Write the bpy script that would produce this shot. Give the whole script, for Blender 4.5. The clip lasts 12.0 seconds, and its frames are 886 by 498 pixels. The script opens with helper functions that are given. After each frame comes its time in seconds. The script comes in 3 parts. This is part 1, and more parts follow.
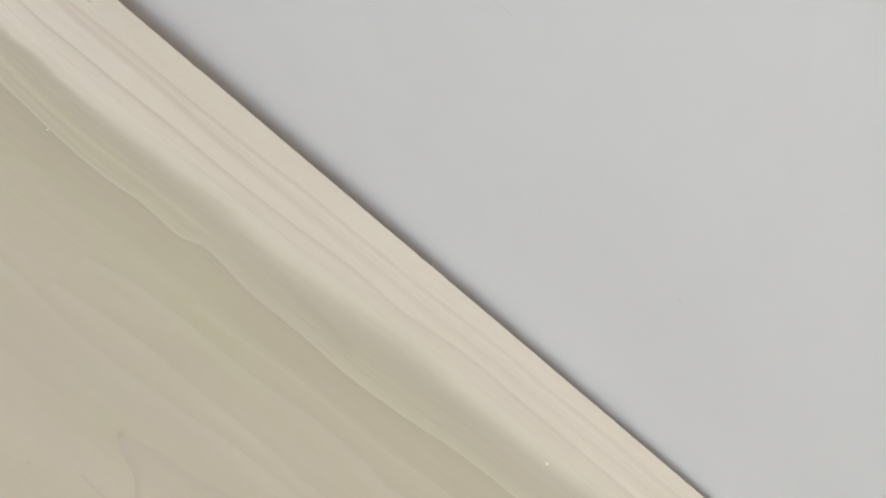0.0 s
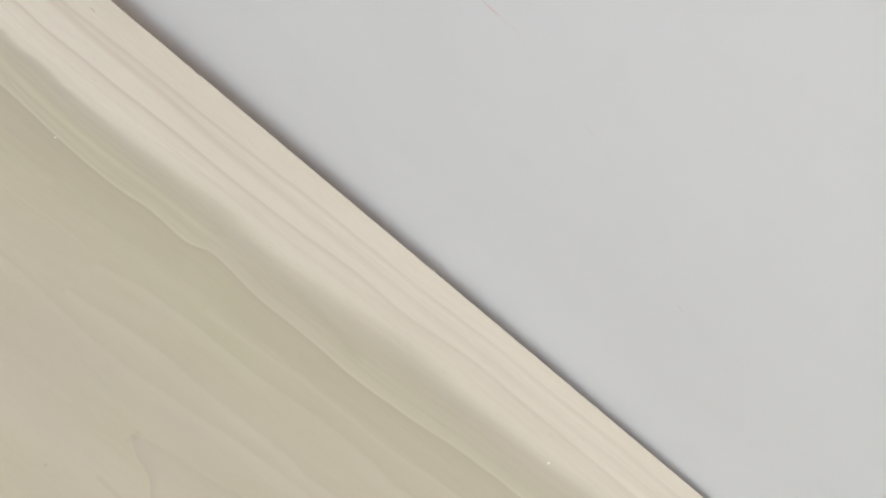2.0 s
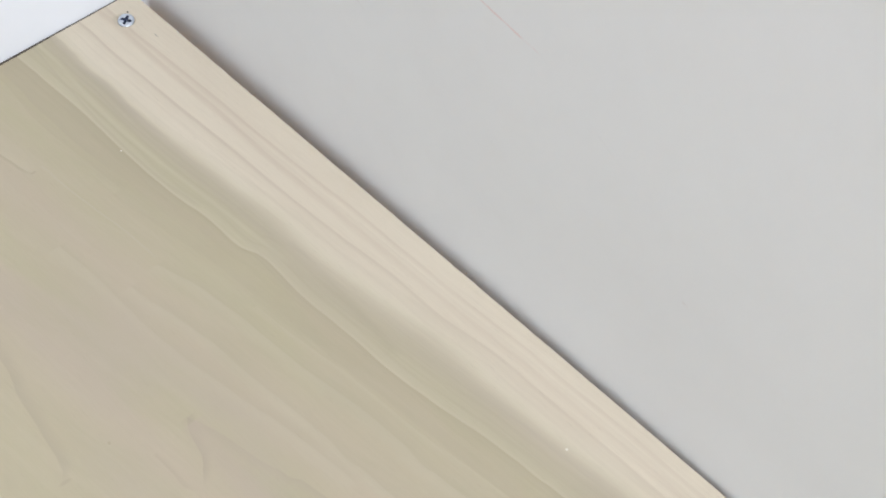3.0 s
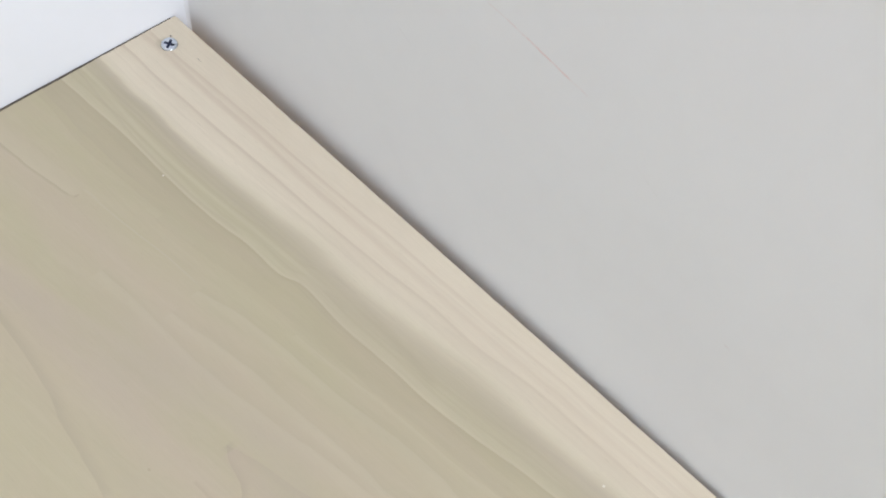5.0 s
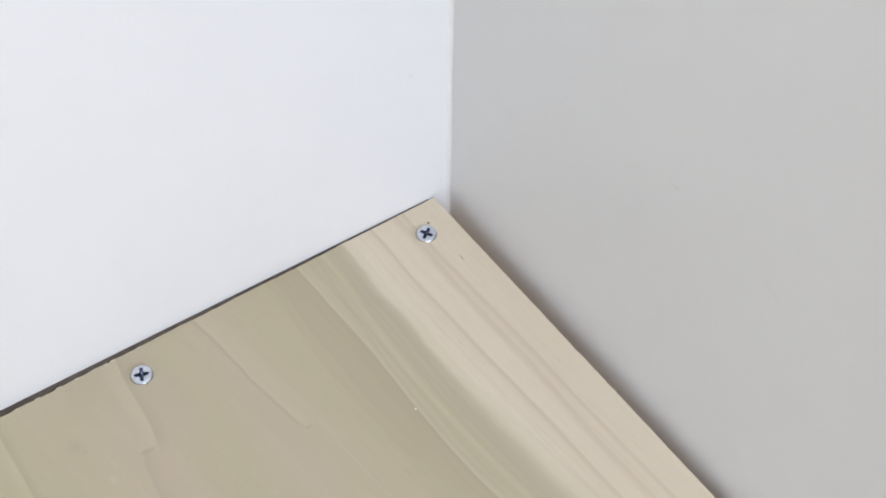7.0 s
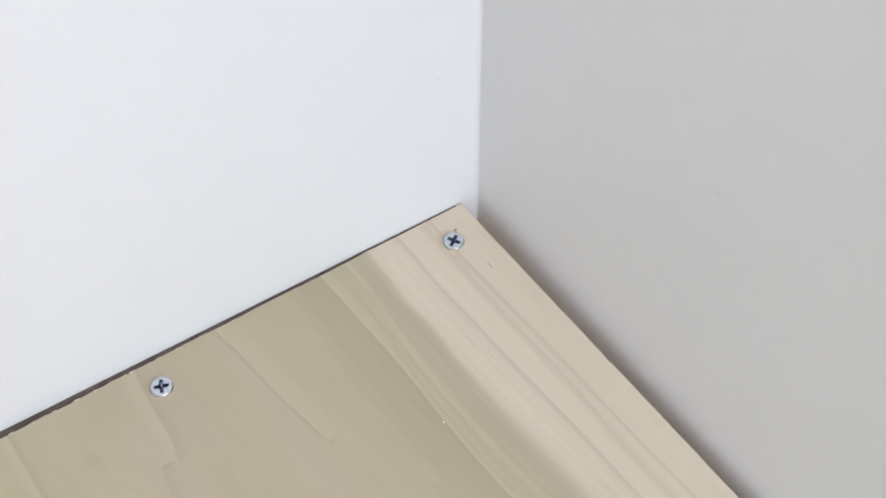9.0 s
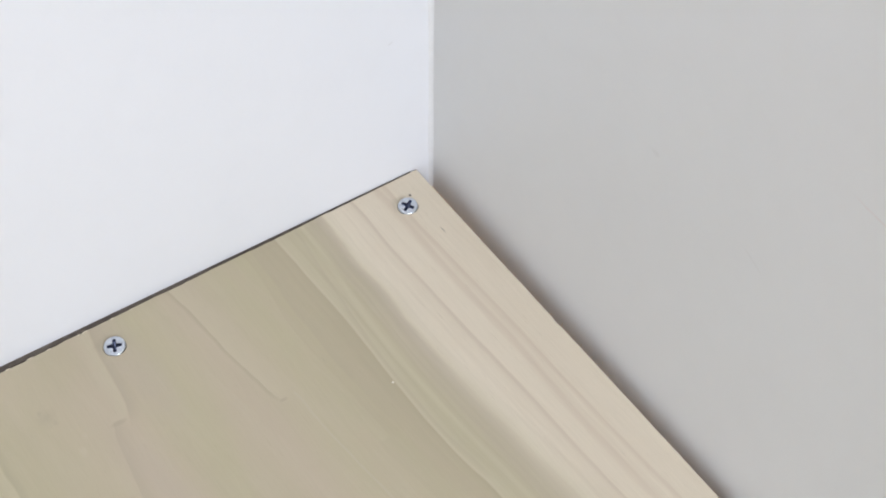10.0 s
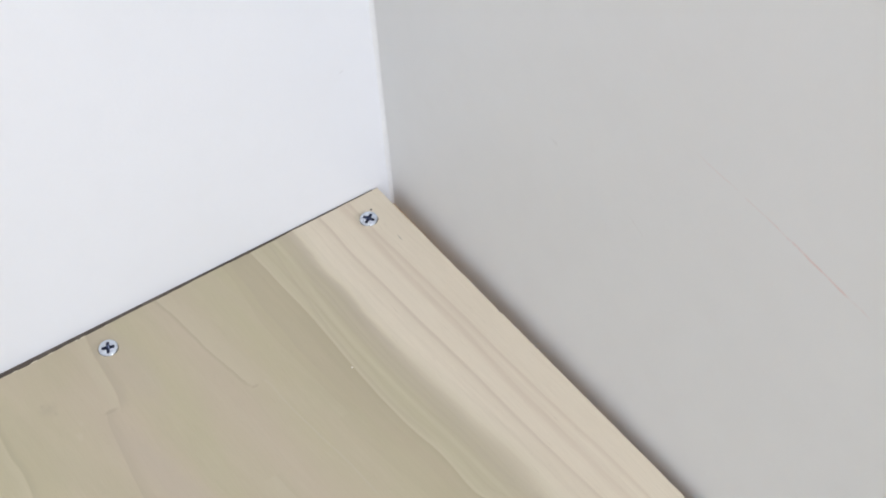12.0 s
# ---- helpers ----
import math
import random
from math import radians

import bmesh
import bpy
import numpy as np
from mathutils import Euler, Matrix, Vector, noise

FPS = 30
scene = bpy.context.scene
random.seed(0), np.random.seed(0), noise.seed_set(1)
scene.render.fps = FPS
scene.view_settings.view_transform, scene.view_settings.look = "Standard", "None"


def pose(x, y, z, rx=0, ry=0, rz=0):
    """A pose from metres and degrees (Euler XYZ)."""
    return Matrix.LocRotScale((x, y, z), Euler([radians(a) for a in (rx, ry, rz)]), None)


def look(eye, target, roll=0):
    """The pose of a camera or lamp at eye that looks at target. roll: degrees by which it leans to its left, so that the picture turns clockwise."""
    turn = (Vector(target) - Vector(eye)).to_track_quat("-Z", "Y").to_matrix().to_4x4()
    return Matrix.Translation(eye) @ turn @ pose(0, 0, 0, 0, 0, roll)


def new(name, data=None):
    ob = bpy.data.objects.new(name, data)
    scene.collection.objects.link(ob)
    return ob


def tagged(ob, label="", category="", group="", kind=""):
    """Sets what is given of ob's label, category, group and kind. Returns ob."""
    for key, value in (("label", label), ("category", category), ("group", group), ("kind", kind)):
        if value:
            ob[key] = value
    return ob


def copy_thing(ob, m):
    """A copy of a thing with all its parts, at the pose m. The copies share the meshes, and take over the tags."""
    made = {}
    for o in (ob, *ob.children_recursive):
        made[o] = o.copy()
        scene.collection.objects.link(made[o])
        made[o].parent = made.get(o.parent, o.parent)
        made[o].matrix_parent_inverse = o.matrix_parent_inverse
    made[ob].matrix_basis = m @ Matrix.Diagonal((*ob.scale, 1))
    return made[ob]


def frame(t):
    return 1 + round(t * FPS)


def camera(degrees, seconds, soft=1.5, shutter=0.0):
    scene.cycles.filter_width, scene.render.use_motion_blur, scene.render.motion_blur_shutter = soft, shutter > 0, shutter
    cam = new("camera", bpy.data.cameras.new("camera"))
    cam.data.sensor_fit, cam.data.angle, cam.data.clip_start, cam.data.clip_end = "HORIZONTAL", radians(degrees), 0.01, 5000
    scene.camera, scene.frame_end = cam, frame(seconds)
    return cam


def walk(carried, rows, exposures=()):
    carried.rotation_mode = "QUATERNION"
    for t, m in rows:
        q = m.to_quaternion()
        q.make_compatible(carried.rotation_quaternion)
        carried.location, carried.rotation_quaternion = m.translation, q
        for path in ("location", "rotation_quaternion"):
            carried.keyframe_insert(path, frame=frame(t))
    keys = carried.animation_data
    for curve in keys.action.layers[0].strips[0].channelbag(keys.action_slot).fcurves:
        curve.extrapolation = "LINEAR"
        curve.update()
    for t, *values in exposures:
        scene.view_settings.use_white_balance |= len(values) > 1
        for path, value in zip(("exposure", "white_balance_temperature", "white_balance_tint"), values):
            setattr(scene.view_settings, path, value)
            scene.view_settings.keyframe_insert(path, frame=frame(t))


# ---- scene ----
cam = camera(36.0, 12.0, soft=1.8)
PATH = [
    (0, (-0.22703, -0.45857, 0.40952), (0.03640, -0.20389, -0.06560), 2.297),
    (0.5, (-0.23566, -0.45472, 0.39657), (0.03713, -0.19340, -0.06958), 2.777),
    (1, (-0.24224, -0.44806, 0.40856), (0.03357, -0.19667, -0.06126), 3.976),
    (1.5, (-0.23625, -0.45043, 0.42197), (0.02355, -0.19964, -0.05720), 2.870),
    (2, (-0.23868, -0.45346, 0.42498), (0.03112, -0.21012, -0.05251), 3.742),
    (2.5, (-0.24197, -0.45240, 0.42415), (0.02840, -0.20397, -0.05039), 3.899),
    (2.7, (-0.26153, -0.48319, 0.45255), (0.00435, -0.21979, -0.01641), 2.075),
    (4.3, (-0.25979, -0.48662, 0.45581), (0.00043, -0.21498, -0.01163), 1.404),
    (4.5, (-0.26072, -0.48248, 0.45802), (-0.00099, -0.21387, -0.01144), 1.616),
    (5, (-0.26335, -0.47358, 0.46241), (-0.00450, -0.19918, -0.00417), 1.917),
    (5.2, (-0.26031, -0.46218, 0.45933), (-0.00734, -0.16830, 0.00146), 0.906),
    (5.5, (-0.26612, -0.41590, 0.46765), (-0.00419, -0.10706, 0.02492), 2.626),
    (5.8, (-0.25494, -0.40103, 0.44474), (-0.01774, -0.06750, 0.00599), -0.463),
    (6, (-0.25224, -0.37769, 0.43416), (-0.01940, -0.04718, -0.00918), 0.268),
    (6.5, (-0.23200, -0.34146, 0.40889), (-0.00584, -0.00612, -0.03429), -0.167),
    (6.7, (-0.23201, -0.33242, 0.40846), (-0.00194, -0.00105, -0.03568), 0.564),
    (8.3, (-0.23096, -0.32797, 0.40931), (-0.00604, 0.00334, -0.03752), 0.278),
    (8.5, (-0.22801, -0.32187, 0.39157), (0.00240, 0.01545, -0.04789), 0.305),
    (9, (-0.22847, -0.31939, 0.39757), (-0.00506, 0.01720, -0.04604), -0.324),
    (9.5, (-0.22698, -0.32737, 0.39694), (0.00205, 0.00762, -0.04502), 0.906),
    (10, (-0.22373, -0.33551, 0.39583), (0.00250, -0.00561, -0.05137), 0.675),
    (10.5, (-0.22473, -0.34136, 0.40287), (0.00692, -0.01478, -0.04399), 0.200),
    (11, (-0.23055, -0.34265, 0.40465), (-0.00130, -0.01258, -0.04088), -0.375),
    (11.5, (-0.22950, -0.35930, 0.40548), (-0.00128, -0.01872, -0.03262), -2.256),
    (12, (-0.22728, -0.41596, 0.41747), (-0.00504, -0.05012, -0.00297), -4.246),
]
walk(cam, [(t, look(eye, target, roll)) for t, eye, target, roll in PATH], exposures=[(0.0, 0.08, 6430, 9.2), (0.3, 0.15, 6430, 9.2), (2.2, 0.17, 6420, 9.1), (2.5, 0.09, 6420, 9.1), (2.7, 0.16, 6420, 9.1), (5.0, 0.12, 6440, 9.3), (5.6, 0.05, 6460, 9.6), (8.4, 0.05, 6500, 10), (12.0, 0.06, 6500, 10)])

# ---- world and light ----
world = bpy.data.worlds.new("world")
scene.world = world
world.use_nodes = True
sky = world.node_tree.nodes.new("ShaderNodeTexSky")
sky.sky_type, sky.sun_disc = "NISHITA", False
sky.sun_elevation, sky.sun_rotation = radians(40), radians(200)
back = world.node_tree.nodes["Background"]
back.inputs["Strength"].default_value = 0.10
world.node_tree.links.new(sky.outputs[0], back.inputs["Color"])

# an assumed, unseen window behind the camera: its sides, sill and head; the depth of the room
WIN_L, WIN_R, WIN_B, WIN_T, D = -0.85, -0.07, 0.50, 2.10, -2.1
# area lamp added in that opening as the main light
assumed_daylight = bpy.data.lights.new("assumed_daylight", "AREA")
assumed_daylight.shape, assumed_daylight.size, assumed_daylight.size_y = "RECTANGLE", WIN_R - WIN_L, WIN_T - WIN_B
assumed_daylight.energy, assumed_daylight.color = 34.9, (0.897, 0.939, 0.984)
lamp = new("assumed_daylight", assumed_daylight)
lamp.matrix_world = look(((WIN_L + WIN_R) / 2, D + 0.07, (WIN_B + WIN_T) / 2), ((WIN_L + WIN_R) / 2, 0.0, (WIN_B + WIN_T) / 2 - 0.2))


# ---- node helpers ----
class Nodes:
    """A node material under construction."""

    def __init__(self, name):
        self.mat = bpy.data.materials.new(name)
        self.mat.use_nodes = True
        self.tree = self.mat.node_tree
        self.bsdf = self.tree.nodes["Principled BSDF"]

    def feed(self, socket, value):
        if isinstance(value, bpy.types.NodeSocket):
            self.tree.links.new(value, socket)
        else:
            socket.default_value = value

    def node(self, kind, outlet=0, settings=(), **sockets):
        n = self.tree.nodes.new(kind)
        for key, value in settings:
            setattr(n, key, value)
        for key, value in sockets.items():
            self.feed(n.inputs[int(key[1:]) if key[0] == "i" and key[1:].isdigit() else key], value)
        return n.outputs[outlet]

    def calc(self, op, a, b=0.0, clamp=False):
        return self.node("ShaderNodeMath", settings=(("operation", op), ("use_clamp", clamp)), i0=a, i1=b)

    def span(self, value, lo, hi, out_lo=0.0, out_hi=1.0):
        return self.node("ShaderNodeMapRange", settings=(("interpolation_type", "SMOOTHSTEP"),), i0=value, i1=lo, i2=hi, i3=out_lo, i4=out_hi)

    def mix(self, fac, a, b, blend="MIX"):
        n = self.tree.nodes.new("ShaderNodeMix")
        n.data_type, n.blend_type = "RGBA", blend
        self.feed(n.inputs[0], fac)
        self.feed(n.inputs[6], a)
        self.feed(n.inputs[7], b)
        return n.outputs[2]

    def ramp(self, fac, stops, interpolation="LINEAR"):
        n = self.tree.nodes.new("ShaderNodeValToRGB")
        n.color_ramp.interpolation = interpolation
        el = n.color_ramp.elements
        while len(el) < len(stops):
            el.new(0.5)
        for e, (p, c) in zip(el, stops):
            e.position, e.color = p, (c, c, c, 1) if isinstance(c, float) else (*c, 1)
        self.feed(n.inputs[0], fac)
        return n.outputs[0]

    def noise(self, vector, scale, detail=3.0, rough=0.5, distortion=0.0):
        return self.node("ShaderNodeTexNoise", Vector=vector, Scale=scale, Detail=detail, Roughness=rough, Distortion=distortion)

    def stretch(self, vector, sx, sy, sz):
        return self.node("ShaderNodeMapping", Vector=vector, Scale=(sx, sy, sz))

    def bump(self, height, strength, distance):
        self.feed(self.bsdf.inputs["Normal"], self.node("ShaderNodeBump", Height=height, Strength=strength, Distance=distance))

    def position(self):
        """Object coordinates and their three parts."""
        v = self.node("ShaderNodeTexCoord", 3)
        n = self.tree.nodes.new("ShaderNodeSeparateXYZ")
        self.feed(n.inputs[0], v)
        return v, n.outputs[0], n.outputs[1], n.outputs[2]

    def finish(self, color, roughness, metallic=0.0):
        self.feed(self.bsdf.inputs["Base Color"], color)
        self.feed(self.bsdf.inputs["Roughness"], roughness)
        self.bsdf.inputs["Metallic"].default_value = metallic
        return self.mat


MM = 0.001


def paint(name, tint, blotch, marks=()):
    """Rolled wall paint with a faint stipple and a few rubbed marks. A mark: axis, from, to, height at each end, width, strength, colour."""
    m = Nodes(name)
    v, x, y, z = m.position()
    big = m.noise(v, 5.0, 3)
    mid = m.noise(v, 60.0, 4)
    col = m.mix(m.span(big, 0.35, 0.68), (*tint, 1), (*blotch, 1))
    col = m.mix(m.span(mid, 0.45, 0.75, 0.0, 0.10), col, (tint[0] * 0.93, tint[1] * 0.92, tint[2] * 0.9, 1))
    wob = m.calc("MULTIPLY", m.calc("SUBTRACT", m.noise(v, 120.0, 2), 0.5), 0.0016)
    for axis, a, b, za, zb, width, strength, shade in marks:
        along = x if axis == "x" else y
        t = m.node("ShaderNodeMapRange", i0=along, i1=a * MM, i2=b * MM, i3=za * MM, i4=zb * MM)
        off = m.calc("ABSOLUTE", m.calc("ADD", m.calc("SUBTRACT", z, t), wob))
        fac = m.span(off, 0.0, width * MM, strength, 0.0)
        lo, hi = min(a, b) * MM, max(a, b) * MM
        soft = (hi - lo) * 0.18
        fac = m.calc("MULTIPLY", fac, m.span(along, lo - soft * 0.2, lo + soft))
        fac = m.calc("MULTIPLY", fac, m.span(along, hi - soft, hi + soft * 0.2, 1.0, 0.0))
        fac = m.calc("MULTIPLY", fac, m.span(m.noise(v, 160.0, 3), 0.38, 0.62, 0.12, 1.0))
        col = m.mix(fac, col, (*shade, 1))
    fine = m.noise(v, 700.0, 3)
    height = m.calc("ADD", m.calc("MULTIPLY", fine, 0.35), m.noise(v, 130.0, 3))
    m.bump(height, 0.12, 0.0006)
    return m.finish(col, m.span(mid, 0.3, 0.7, 0.52, 0.62))


def plain(name, color, other, scale, roughness, metallic=0.0, relief=0.1):
    """A matt or metal surface with a mottle of two tones."""
    m = Nodes(name)
    v = m.position()[0]
    n = m.noise(v, scale, 4)
    m.bump(m.noise(v, scale * 6, 3), relief, 0.0003)
    return m.finish(m.mix(m.span(n, 0.35, 0.65), (*color, 1), (*other, 1)), m.span(n, 0.3, 0.7, roughness, roughness + 0.12), metallic)


# Growth lines of the face veneer: distance from the far wall and from the side wall, in millimetres.
EDGE_LINE = [(0, 75.8), (16, 75), (28, 74.5), (45, 73.6), (62, 73.3), (81, 73.5), (98, 73.4), (112, 72.9), (125, 72), (135, 70.6), (143, 69.6), (152, 69.4), (161, 69.5),
             (168, 68.7), (173, 66.4), (178, 65.2), (186, 65.2), (203, 66), (220, 65.2), (237, 64.4), (255, 64), (270, 62.6), (285, 60.4), (298, 58.2), (318, 56), (335, 54.4), (407, 50)]
BAND_LINE = [(0, 54), (20, 54.2), (32, 54.8), (48, 53.6), (72, 54.4), (98, 53), (117, 51.2), (141, 49.4), (163, 47), (182, 47.6), (200, 47.4), (216, 45.8), (232, 43.6), (250, 41),
             (265, 39.4), (294, 39), (325, 37.8), (354, 36), (407, 34)]
FINE_LINE = [(0, 39.8), (17, 39.6), (28, 40), (49, 39.6), (70, 38.8), (88, 38), (107, 37.2), (131, 36.4), (150, 35.8), (169, 35.2), (197, 33.2), (220, 31.2), (252, 31), (280, 27.4),
             (313, 27), (407, 26)]
ROSE_LINE = [(0, 28), (20, 27.2), (35, 27.4), (60, 27.5), (81, 26.8), (99, 26.6), (121, 27), (142, 27), (167, 26.2), (196, 25.4), (223, 24.2), (258, 23.6), (289, 22), (351, 21), (407, 21)]
PALE_LINE = [(0, 24.4), (25, 24.4), (41, 23.9), (63, 23), (87, 22.3), (109, 22), (131, 21.6), (150, 20.8), (182, 19.6), (218, 19), (255, 17.8), (286, 16.4), (326, 15.8), (407, 15)]


def veneer():
    """Poplar face veneer: pale sapwood along the side, an olive heart, thin rosy growth lines and two flame tips."""
    m = Nodes("poplar_veneer")
    v, x, y, z = m.position()
    u = m.calc("MULTIPLY", y, -1 / 0.4)
    wobble = m.noise(m.stretch(v, 60, 22, 1), 1.0, 3)
    xw = m.calc("ADD", x, m.calc("MULTIPLY", m.calc("SUBTRACT", wobble, 0.5), 0.0016))

    def beside(line, curve="CARDINAL"):
        """Signed distance across the grain from a growth line."""
        where = m.ramp(u, [(a / 400, b / 250) for a, b in line], curve)
        return m.calc("ADD", xw, m.calc("MULTIPLY", where, 0.25))

    def streak(d, left, right, strength, lo=None, hi=None, fade=8):
        """Full at the line, gone at left and right millimetres from it; lo, hi: where along the grain it runs."""
        f = m.calc("MULTIPLY", m.span(d, -left * MM, 0.0), m.span(d, 0.0, right * MM, strength, 0.0))
        if lo is not None:
            f = m.calc("MULTIPLY", f, m.span(y, -(hi) * MM, -(hi - fade) * MM))
            f = m.calc("MULTIPLY", f, m.span(y, -(lo + 1.5) * MM, -(lo) * MM, 1.0, 0.0))
        return f

    edge, band = beside(EDGE_LINE), beside(BAND_LINE)
    olive, rosy, cream = (0.510, 0.454, 0.310), (0.530, 0.449, 0.336), (0.738, 0.650, 0.522)
    heart = m.ramp(m.span(edge, -0.15, 0.03), [(0.0, olive), (0.28, rosy), (0.45, olive), (0.62, rosy), (0.78, olive), (1.0, olive)])
    # slow drift of rosy and green patches, drawn out along the grain
    drift = m.noise(m.stretch(v, 38, 9, 1), 1.0, 3, 0.55, 0.6)
    heart = m.mix(m.span(drift, 0.44, 0.64, 0.0, 0.50), heart, (*rosy, 1))
    slant = m.tree.nodes.new("ShaderNodeCombineXYZ")
    m.feed(slant.inputs[0], m.calc("ADD", xw, m.calc("MULTIPLY", y, 0.17)))
    m.feed(slant.inputs[1], y)
    figure = m.noise(m.stretch(slant.outputs[0], 150, 14, 1), 1.0, 4, 0.6, 0.5)
    cloud = m.noise(m.stretch(slant.outputs[0], 55, 11, 1), 1.0, 3, 0.5, 0.4)
    heart = m.mix(m.span(cloud, 0.48, 0.70, 0.0, 0.40), heart, (0.460, 0.412, 0.280, 1))
    heart = m.mix(m.span(figure, 0.46, 0.68, 0.0, 0.20), heart, (0.575, 0.505, 0.378, 1))
    heart = m.mix(m.span(edge, 0.0, 0.004, 0.0, 0.45), heart, (0.550, 0.497, 0.352, 1))
    lines = m.noise(m.stretch(m.node("ShaderNodeCombineXYZ", i0=m.calc("ADD", edge, band), i1=y), 260, 7, 1), 1.0, 4, 0.65, 0.2)
    heart = m.mix(m.calc("MULTIPLY", m.span(lines, 0.42, 0.70, 0.0, 0.26), m.span(edge, -0.012, 0.0, 0.32, 1.0)), heart, (0.430, 0.378, 0.265, 1))
    # dark late wood against the sharp line, light beyond it
    heart = m.mix(streak(edge, 16, 0.6, 0.27), heart, (0.415, 0.345, 0.245, 1))
    heart = m.mix(streak(edge, 3.0, 0.5, 0.25), heart, (0.40, 0.33, 0.225, 1))
    heart = m.mix(streak(edge, 0.3, 6.5, 0.50), heart, (0.590, 0.535, 0.392, 1))
    heart = m.mix(streak(m.calc("ADD", edge, -0.0004), 0.5, 1.4, 0.22), heart, (0.64, 0.58, 0.44, 1))
    for shift, w, s in ((-0.0052, 1.6, 0.30), (-0.0105, 2.2, 0.35)):
        heart = m.mix(streak(m.calc("ADD", edge, shift), w, 0.9, s), heart, (0.47, 0.41, 0.285, 1))
    for line, left, right, strength, lo, hi, tone in (
            ([(0, 66.4), (18, 67.4), (33, 68.8), (46, 69.6), (61, 70.8), (77, 71.3), (96, 71.2), (116, 70.2), (128, 68.6), (150, 67)], 2.0, 0.6, 0.32, 0, 140, (0.460, 0.392, 0.295)),
            ([(0, 59.4), (19, 60.3), (37, 60.9), (48, 60.5), (67, 61.8), (87, 60.7), (107, 59.4), (140, 57), (180, 55)], 3.0, 1.2, 0.28, 0, 176, (0.47, 0.405, 0.31)),
            ([(0, 63.2), (19, 64), (37, 64.9), (60, 66.4), (90, 66), (120, 63.6), (160, 61), (200, 59)], 1.8, 1.8, 0.34, 0, 190, (0.61, 0.56, 0.405)),
            ([(170, 50.2), (184, 51), (205, 52.4), (225, 53.8), (241, 55.2), (252, 56.2), (258, 55)], 4.5, 3.0, 0.42, 178, 256, (0.435, 0.385, 0.262))):
        heart = m.mix(streak(beside(line), left, right, strength, lo, hi), heart, (*tone, 1))
    # a smooth darker tongue between the far edge and the sharp line
    tongue = beside([(0, 86), (8, 86.3), (26, 86.5), (39, 87.4), (50, 86.6), (66, 86.4), (80, 85.3), (100, 83), (130, 80), (170, 76)])
    heart = m.mix(m.calc("MULTIPLY", streak(tongue, 0.8, 11.0, 0.42), m.span(y, -0.15, -0.06)), heart, (0.455, 0.388, 0.290, 1))
    # the late wood is darkest near the far wall
    far = m.span(y, -0.19, -0.09)
    heart = m.mix(m.calc("MULTIPLY", far, streak(edge, 15, 0.6, 0.18)), heart, (0.430, 0.355, 0.265, 1))
    heart = m.mix(m.calc("MULTIPLY", far, streak(m.calc("ADD", edge, 0.004), 2.2, 0.7, 0.12)), heart, (0.420, 0.345, 0.258, 1))
    # pale sapwood
    sap = m.mix(m.span(drift, 0.3, 0.7), (*cream, 1), (0.712, 0.622, 0.496, 1))
    sap = m.mix(m.span(lines, 0.46, 0.70, 0.0, 0.18), sap, (0.615, 0.525, 0.405, 1))
    sap = m.mix(streak(band, 0.5, 9, 0.5), sap, (0.725, 0.658, 0.525, 1))
    # the change to sapwood is crisp near the far wall and softens towards the front; it breaks up along the grain
    shred = m.noise(m.stretch(slant.outputs[0], 110, 9, 1), 1.0, 3, 0.6, 0.5)
    torn = m.calc("ADD", band, m.calc("MULTIPLY", m.calc("SUBTRACT", shred, 0.5), 0.0034))
    torn = m.calc("MULTIPLY", torn, m.span(y, -0.20, -0.03, 0.42, 1.0))
    col = m.mix(m.span(torn, -0.0046, 0.0034), heart, sap)
    col = m.mix(m.calc("MULTIPLY", streak(m.calc("ADD", torn, 0.0020), 7.5, 3.0, 0.44), m.span(shred, 0.35, 0.62, 1.0, 0.65)), col, (0.448, 0.374, 0.310, 1))
    col = m.mix(m.calc("MULTIPLY", m.span(y, -0.10, -0.04), streak(m.calc("ADD", torn, 0.0004), 3.0, 0.8, 0.18)), col, (0.47, 0.395, 0.31, 1))
    for shift, w, s in ((-0.0035, 2.6, 0.12), (0.0045, 1.6, 0.18), (0.0080, 1.4, 0.18)):
        col = m.mix(streak(m.calc("ADD", torn, shift), w, 0.9, s), col, (0.50, 0.435, 0.325, 1))
    near = m.span(y, -0.26, -0.10, 0.55, 1.0)  # the lines fade towards the front
    fine, rose, pale = beside(FINE_LINE), beside(ROSE_LINE), beside(PALE_LINE)
    col = m.mix(m.calc("MULTIPLY", near, streak(fine, 1.8, 0.9, 0.42)), col, (0.55, 0.43, 0.345, 1))
    col = m.mix(streak(fine, 6.0, 1.0, 0.22), col, (0.56, 0.48, 0.365, 1))
    col = m.mix(m.calc("MULTIPLY", near, streak(rose, 3.6, 2.0, 0.46)), col, (0.575, 0.460, 0.360, 1))
    col = m.mix(m.calc("MULTIPLY", near, streak(pale, 2.4, 1.0, 0.50)), col, (0.575, 0.460, 0.360, 1))
    col = m.mix(streak(m.calc("ADD", rose, -0.0022), 1.2, 1.2, 0.15), col, (0.55, 0.45, 0.35, 1))
    col = m.mix(streak(m.calc("ADD", fine, 0.0062), 1.2, 1.2, 0.14), col, (0.56, 0.47, 0.36, 1))

    # flame tips and the lines that run out of them
    def flame(base, line, left, right, strength, lo, hi, tone):
        return m.mix(streak(beside(line), left, right, strength, lo, hi), base, (*tone, 1))

    col = flame(col, [(0, 122.6), (5, 122), (14, 120.4), (32, 118.2), (42, 117.2), (50, 115.9), (58, 114.4), (66, 113), (70, 111.9), (75, 109)], 1, 9, 0.5, 0, 74, (0.575, 0.515, 0.375))
